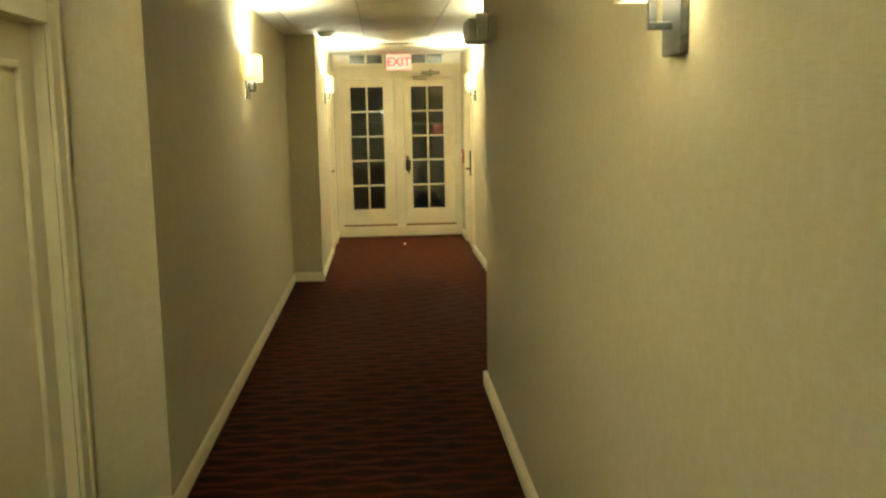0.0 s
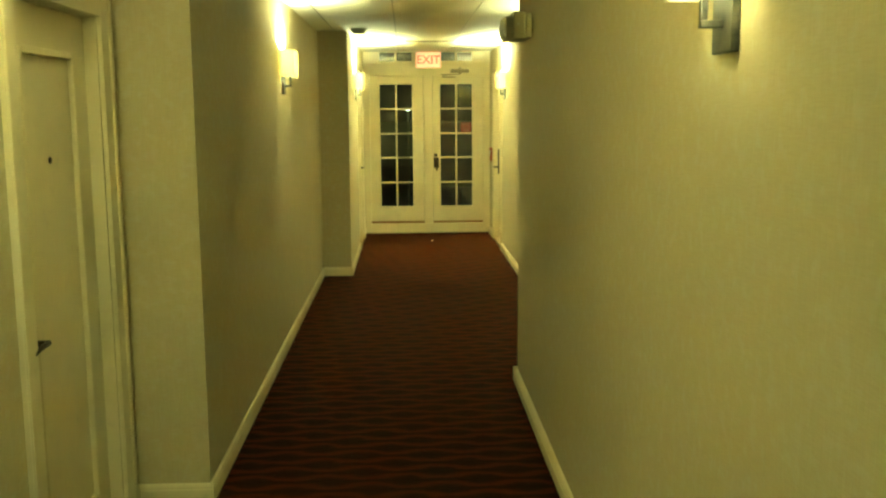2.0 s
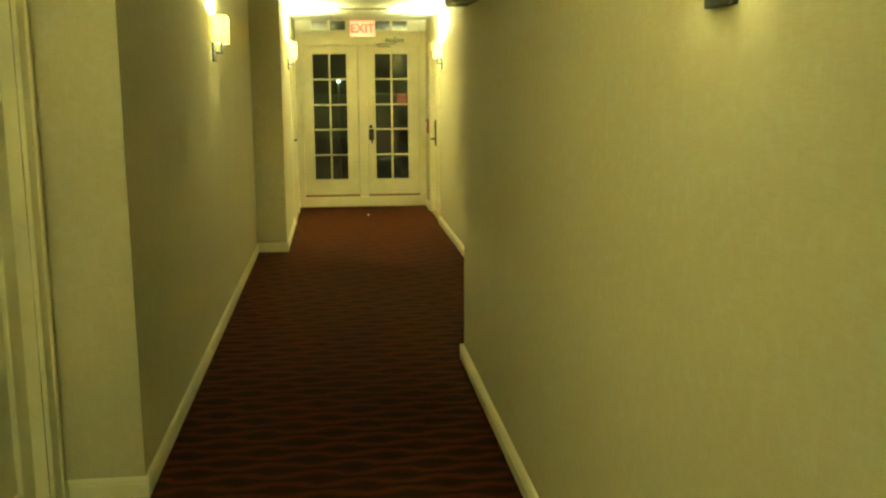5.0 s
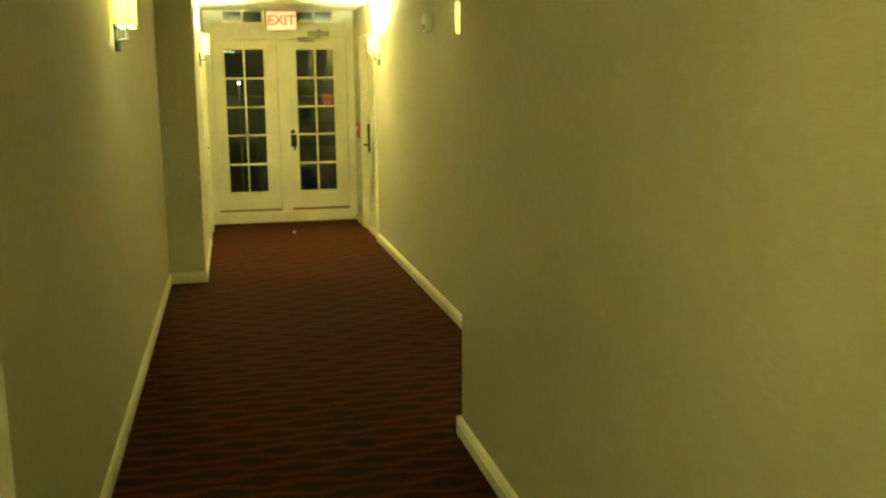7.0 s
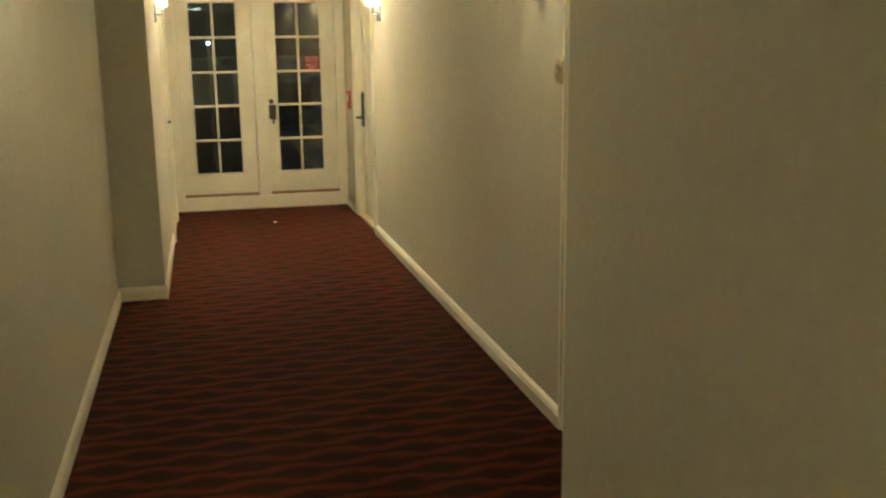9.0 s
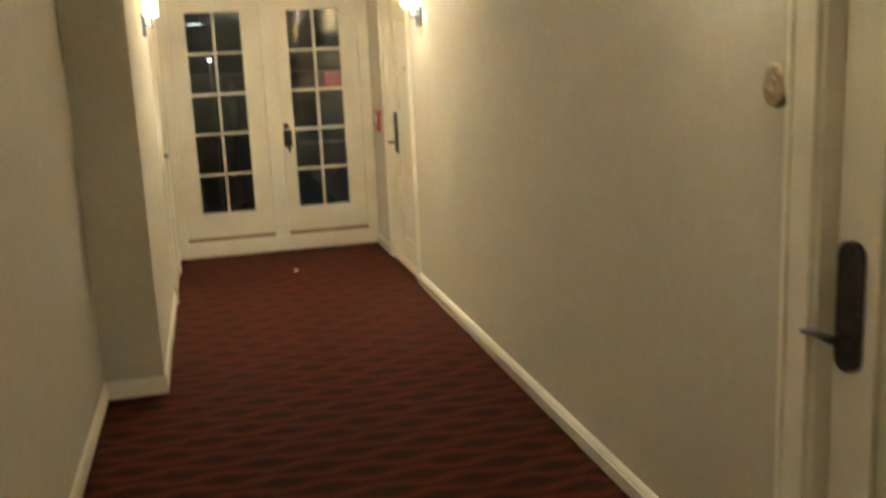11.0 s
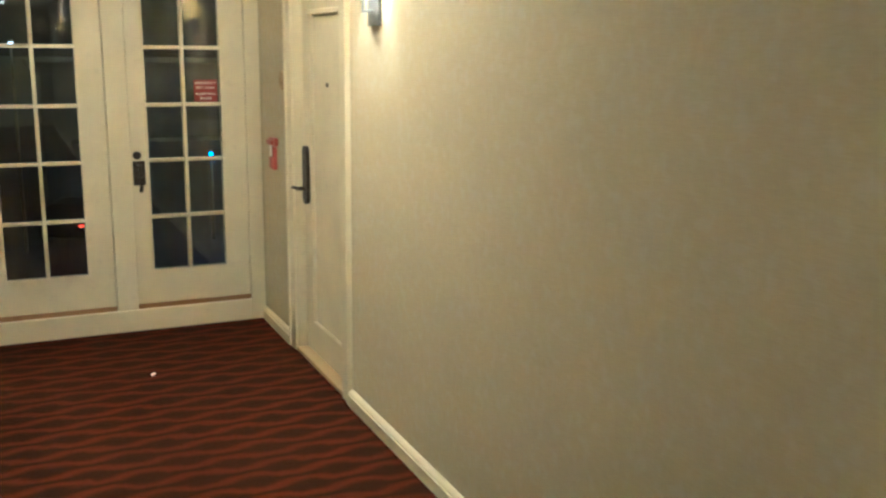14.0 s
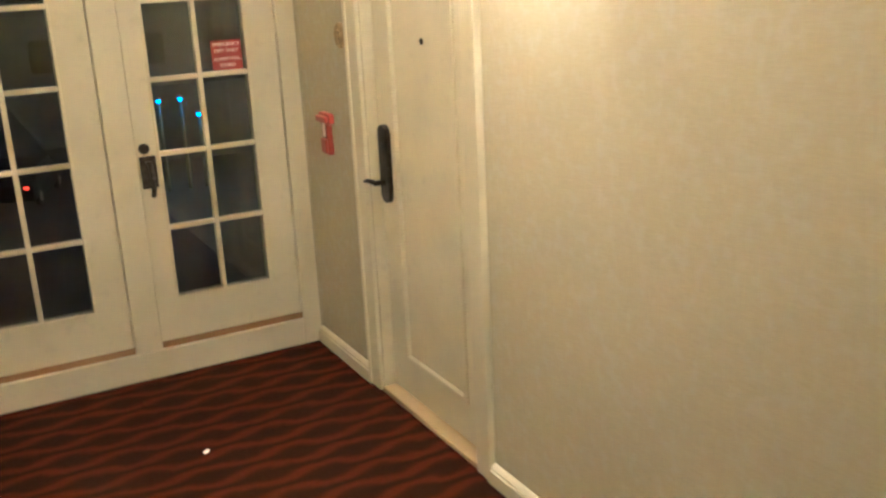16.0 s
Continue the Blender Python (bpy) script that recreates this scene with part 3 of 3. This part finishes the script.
for k in range(4):
    u = -0.195 + 0.13 * k
    part("slot", boxes((u - 0.052, u + 0.052, -0.05, 0.05, -0.0105, -0.0075)), DARK, vt)
    part("slat", boxes((u - 0.052, u + 0.052, -0.006, 0.006, -0.016, -0.010)), GRID, vt)


# ---- room number plaques ----
def plaque(y, z):
    p = thing("room_plaque", pose(X_RIGHT_FAR, y, z, 0, 0, -90), "small oval antique brass plaque beside the door", "plaque",
              "door plaques")
    pts = [(0.052 * math.cos(2 * math.pi * k / 24), 0.054 * math.sin(2 * math.pi * k / 24)) for k in range(24)]
    part("plate", extrude_outline(pts, -0.022, 0.0, 0.007), BRASS, p)
    part("rim", lathe([(0.020, 0), (0.022, 0.004), (0.018, 0.006), (0.012, 0.004)], 20, pose(0, -0.022, 0.004, 90, 0, 0)), BRASS, p)
    return p


plaque(3.962, 1.515)
plaque(9.455, 1.53)

# ---- fire alarm pull station ----
fp = thing("fire_alarm", pose(X_RIGHT_FAR, 9.69, 1.10, 0, 0, -90), "red fire alarm pull station on the wall", "fire alarm")
body = [(-0.036, -0.10), (0.036, -0.10), (0.040, -0.085), (0.036, -0.03), (0.030, 0.0), (0.034, 0.03), (0.066, 0.045), (0.066, 0.078),
        (0.05, 0.088), (-0.05, 0.088), (-0.066, 0.078), (-0.066, 0.045), (-0.034, 0.03), (-0.030, 0.0), (-0.036, -0.03), (-0.040, -0.085)]
part("backbox", extrude_outline(body, -0.026, 0.0, 0.004), RED, fp)
part("pull_bar", boxes((-0.058, 0.058, -0.044, -0.026, 0.046, 0.076), bevel=0.007), RED, fp)
part("rod_recess", boxes((-0.016, 0.022, -0.030, -0.026, -0.024, 0.045), bevel=0.0015), DARK, fp, "dark recess round the glass rod")
part("glass_rod", rod(bmesh.new(), (0.016, -0.034, -0.018), (0.016, -0.034, 0.044), 0.0065, 10), WHITE, fp, "white glass rod")
part("lower_cover", boxes((-0.030, 0.030, -0.036, -0.026, -0.090, -0.028), bevel=0.004), RED, fp)

# ---- scrap of paper on the carpet ----
bm = bmesh.new()
rng = random.Random(4)
bmesh.ops.create_icosphere(bm, subdivisions=2, radius=0.014)
for v in bm.verts:
    v.co = Vector((v.co.x * 1.2, v.co.y * 0.7, v.co.z * 0.35)) * (0.75 + 0.5 * rng.random())
low = min(v.co.z for v in bm.verts)
pp = part("paper_scrap", bm, PAPER)
pp.location = (-0.823, 9.149, -low)
pp.rotation_euler = (0, 0, radians(35))
tagged(pp, "small crumpled white paper scrap on the carpet", "litter")

# ---- night outside ----
structure("ground", boxes((-300, 300, Y_END + 0.3, 600, Z_YARD - 0.2, Z_YARD)), ASPHALT, "dark asphalt yard far below at night", "ground")
structure("landing", boxes((-3.5, 2.0, Y_END + 0.15, Y_END + 1.4, -0.25, -0.04)), STUCCO, "dark concrete landing outside the door", "landing")


def lamp_post(x, y, z, glow_mat, label, energy, tint):
    p = thing("street_lamp", pose(x, y, Z_YARD), label, "street lamp", "lamps in the yard")
    h = z - Z_YARD
    part("pole", rod(bmesh.new(), (0, 0, 0), (0, 0, h - 0.1), 0.07, 10, 0.045), STEEL, p)
    part("head", lathe([(0.12, h + 0.05), (0.10, h + 0.12), (0.04, h + 0.15)], 14), STEEL, p)
    part("lamp", lathe([(0.03, h - 0.07), (0.07, h - 0.03), (0.07, h + 0.05)], 14), glow_mat, p, "glowing lamp")
    la = bpy.data.lights.new("yard_light", "POINT")
    la.energy, la.color, la.shadow_soft_size = energy, tint, 0.15
    lo = new("yard_light", la)
    lo.parent = p
    lo.location = (0, -0.4, h - 0.2)


BL = "street lamp with a bright blue light"
lamp_post(5.5, 40, -2.25, BLUE, BL, 12, (0.02, 0.4, 1.0))
lamp_post(6.27, 40, -2.25, BLUE, BL, 12, (0.02, 0.4, 1.0))
lamp_post(6.87, 40, -2.85, BLUE, BL, 12, (0.02, 0.4, 1.0))
lamp_post(-1.05, 40, 1.7, COOL, "tall street lamp with a white light", 2, (0.8, 0.9, 1.0))


def building():
    b = thing("building", pose(9, 46, Z_YARD), "dark low building across the yard at night", "building")
    part("wall", boxes((-9, 16, 0, 10, 0, 6.2)), STUCCO, b)
    part("roof", boxes((-9.4, 16.4, -0.6, 10.4, 6.2, 6.5)), ASPHALT, b)
    part("canopy", boxes((-8.0, 8.0, -1.8, -0.01, 3.1, 3.35)), STUCCO, b)
    for k in range(6):
        u = -7 + 3.6 * k
        w = part("window", boxes((u, u + 1.7, -0.06, 0.0, 4.0, 5.4)), STUCCO, b)
        part("pane", boxes((u + 0.08, u + 1.62, -0.075, -0.055, 4.08, 5.32)), DARK, w)


building()


def car(x, y, turn):
    c = thing("car", pose(x, y, Z_YARD, 0, 0, turn), "dark parked car with its red tail light on", "car")
    pts = [(-2.1, 0.3), (-2.1, 0.85), (-1.7, 0.95), (-1.1, 1.4), (0.5, 1.42), (1.2, 0.98), (2.0, 0.85), (2.15, 0.4), (2.1, 0.3)]
    part("body", extrude_outline(pts, -0.85, 0.85, 0.05), DARK, c)
    for u in (-1.35, 1.35):
        for s in (-0.86, 0.70):
            w = part("wheel", rod(bmesh.new(), (u, s, 0.32), (u, s + 0.16, 0.32), 0.32, 18), ASPHALT, c)
            part("rim", rod(bmesh.new(), (u, s - 0.01, 0.32), (u, s + 0.17, 0.32), 0.19, 14), STEEL, w)
    for s, lamp in ((-0.62, TAIL), (0.62, DARK)):
        part("tail_light", boxes((-2.13, -2.09, s - 0.08, s + 0.08, 0.72, 0.80), bevel=0.01), lamp, c)


car(0.95, 42.5, 70)
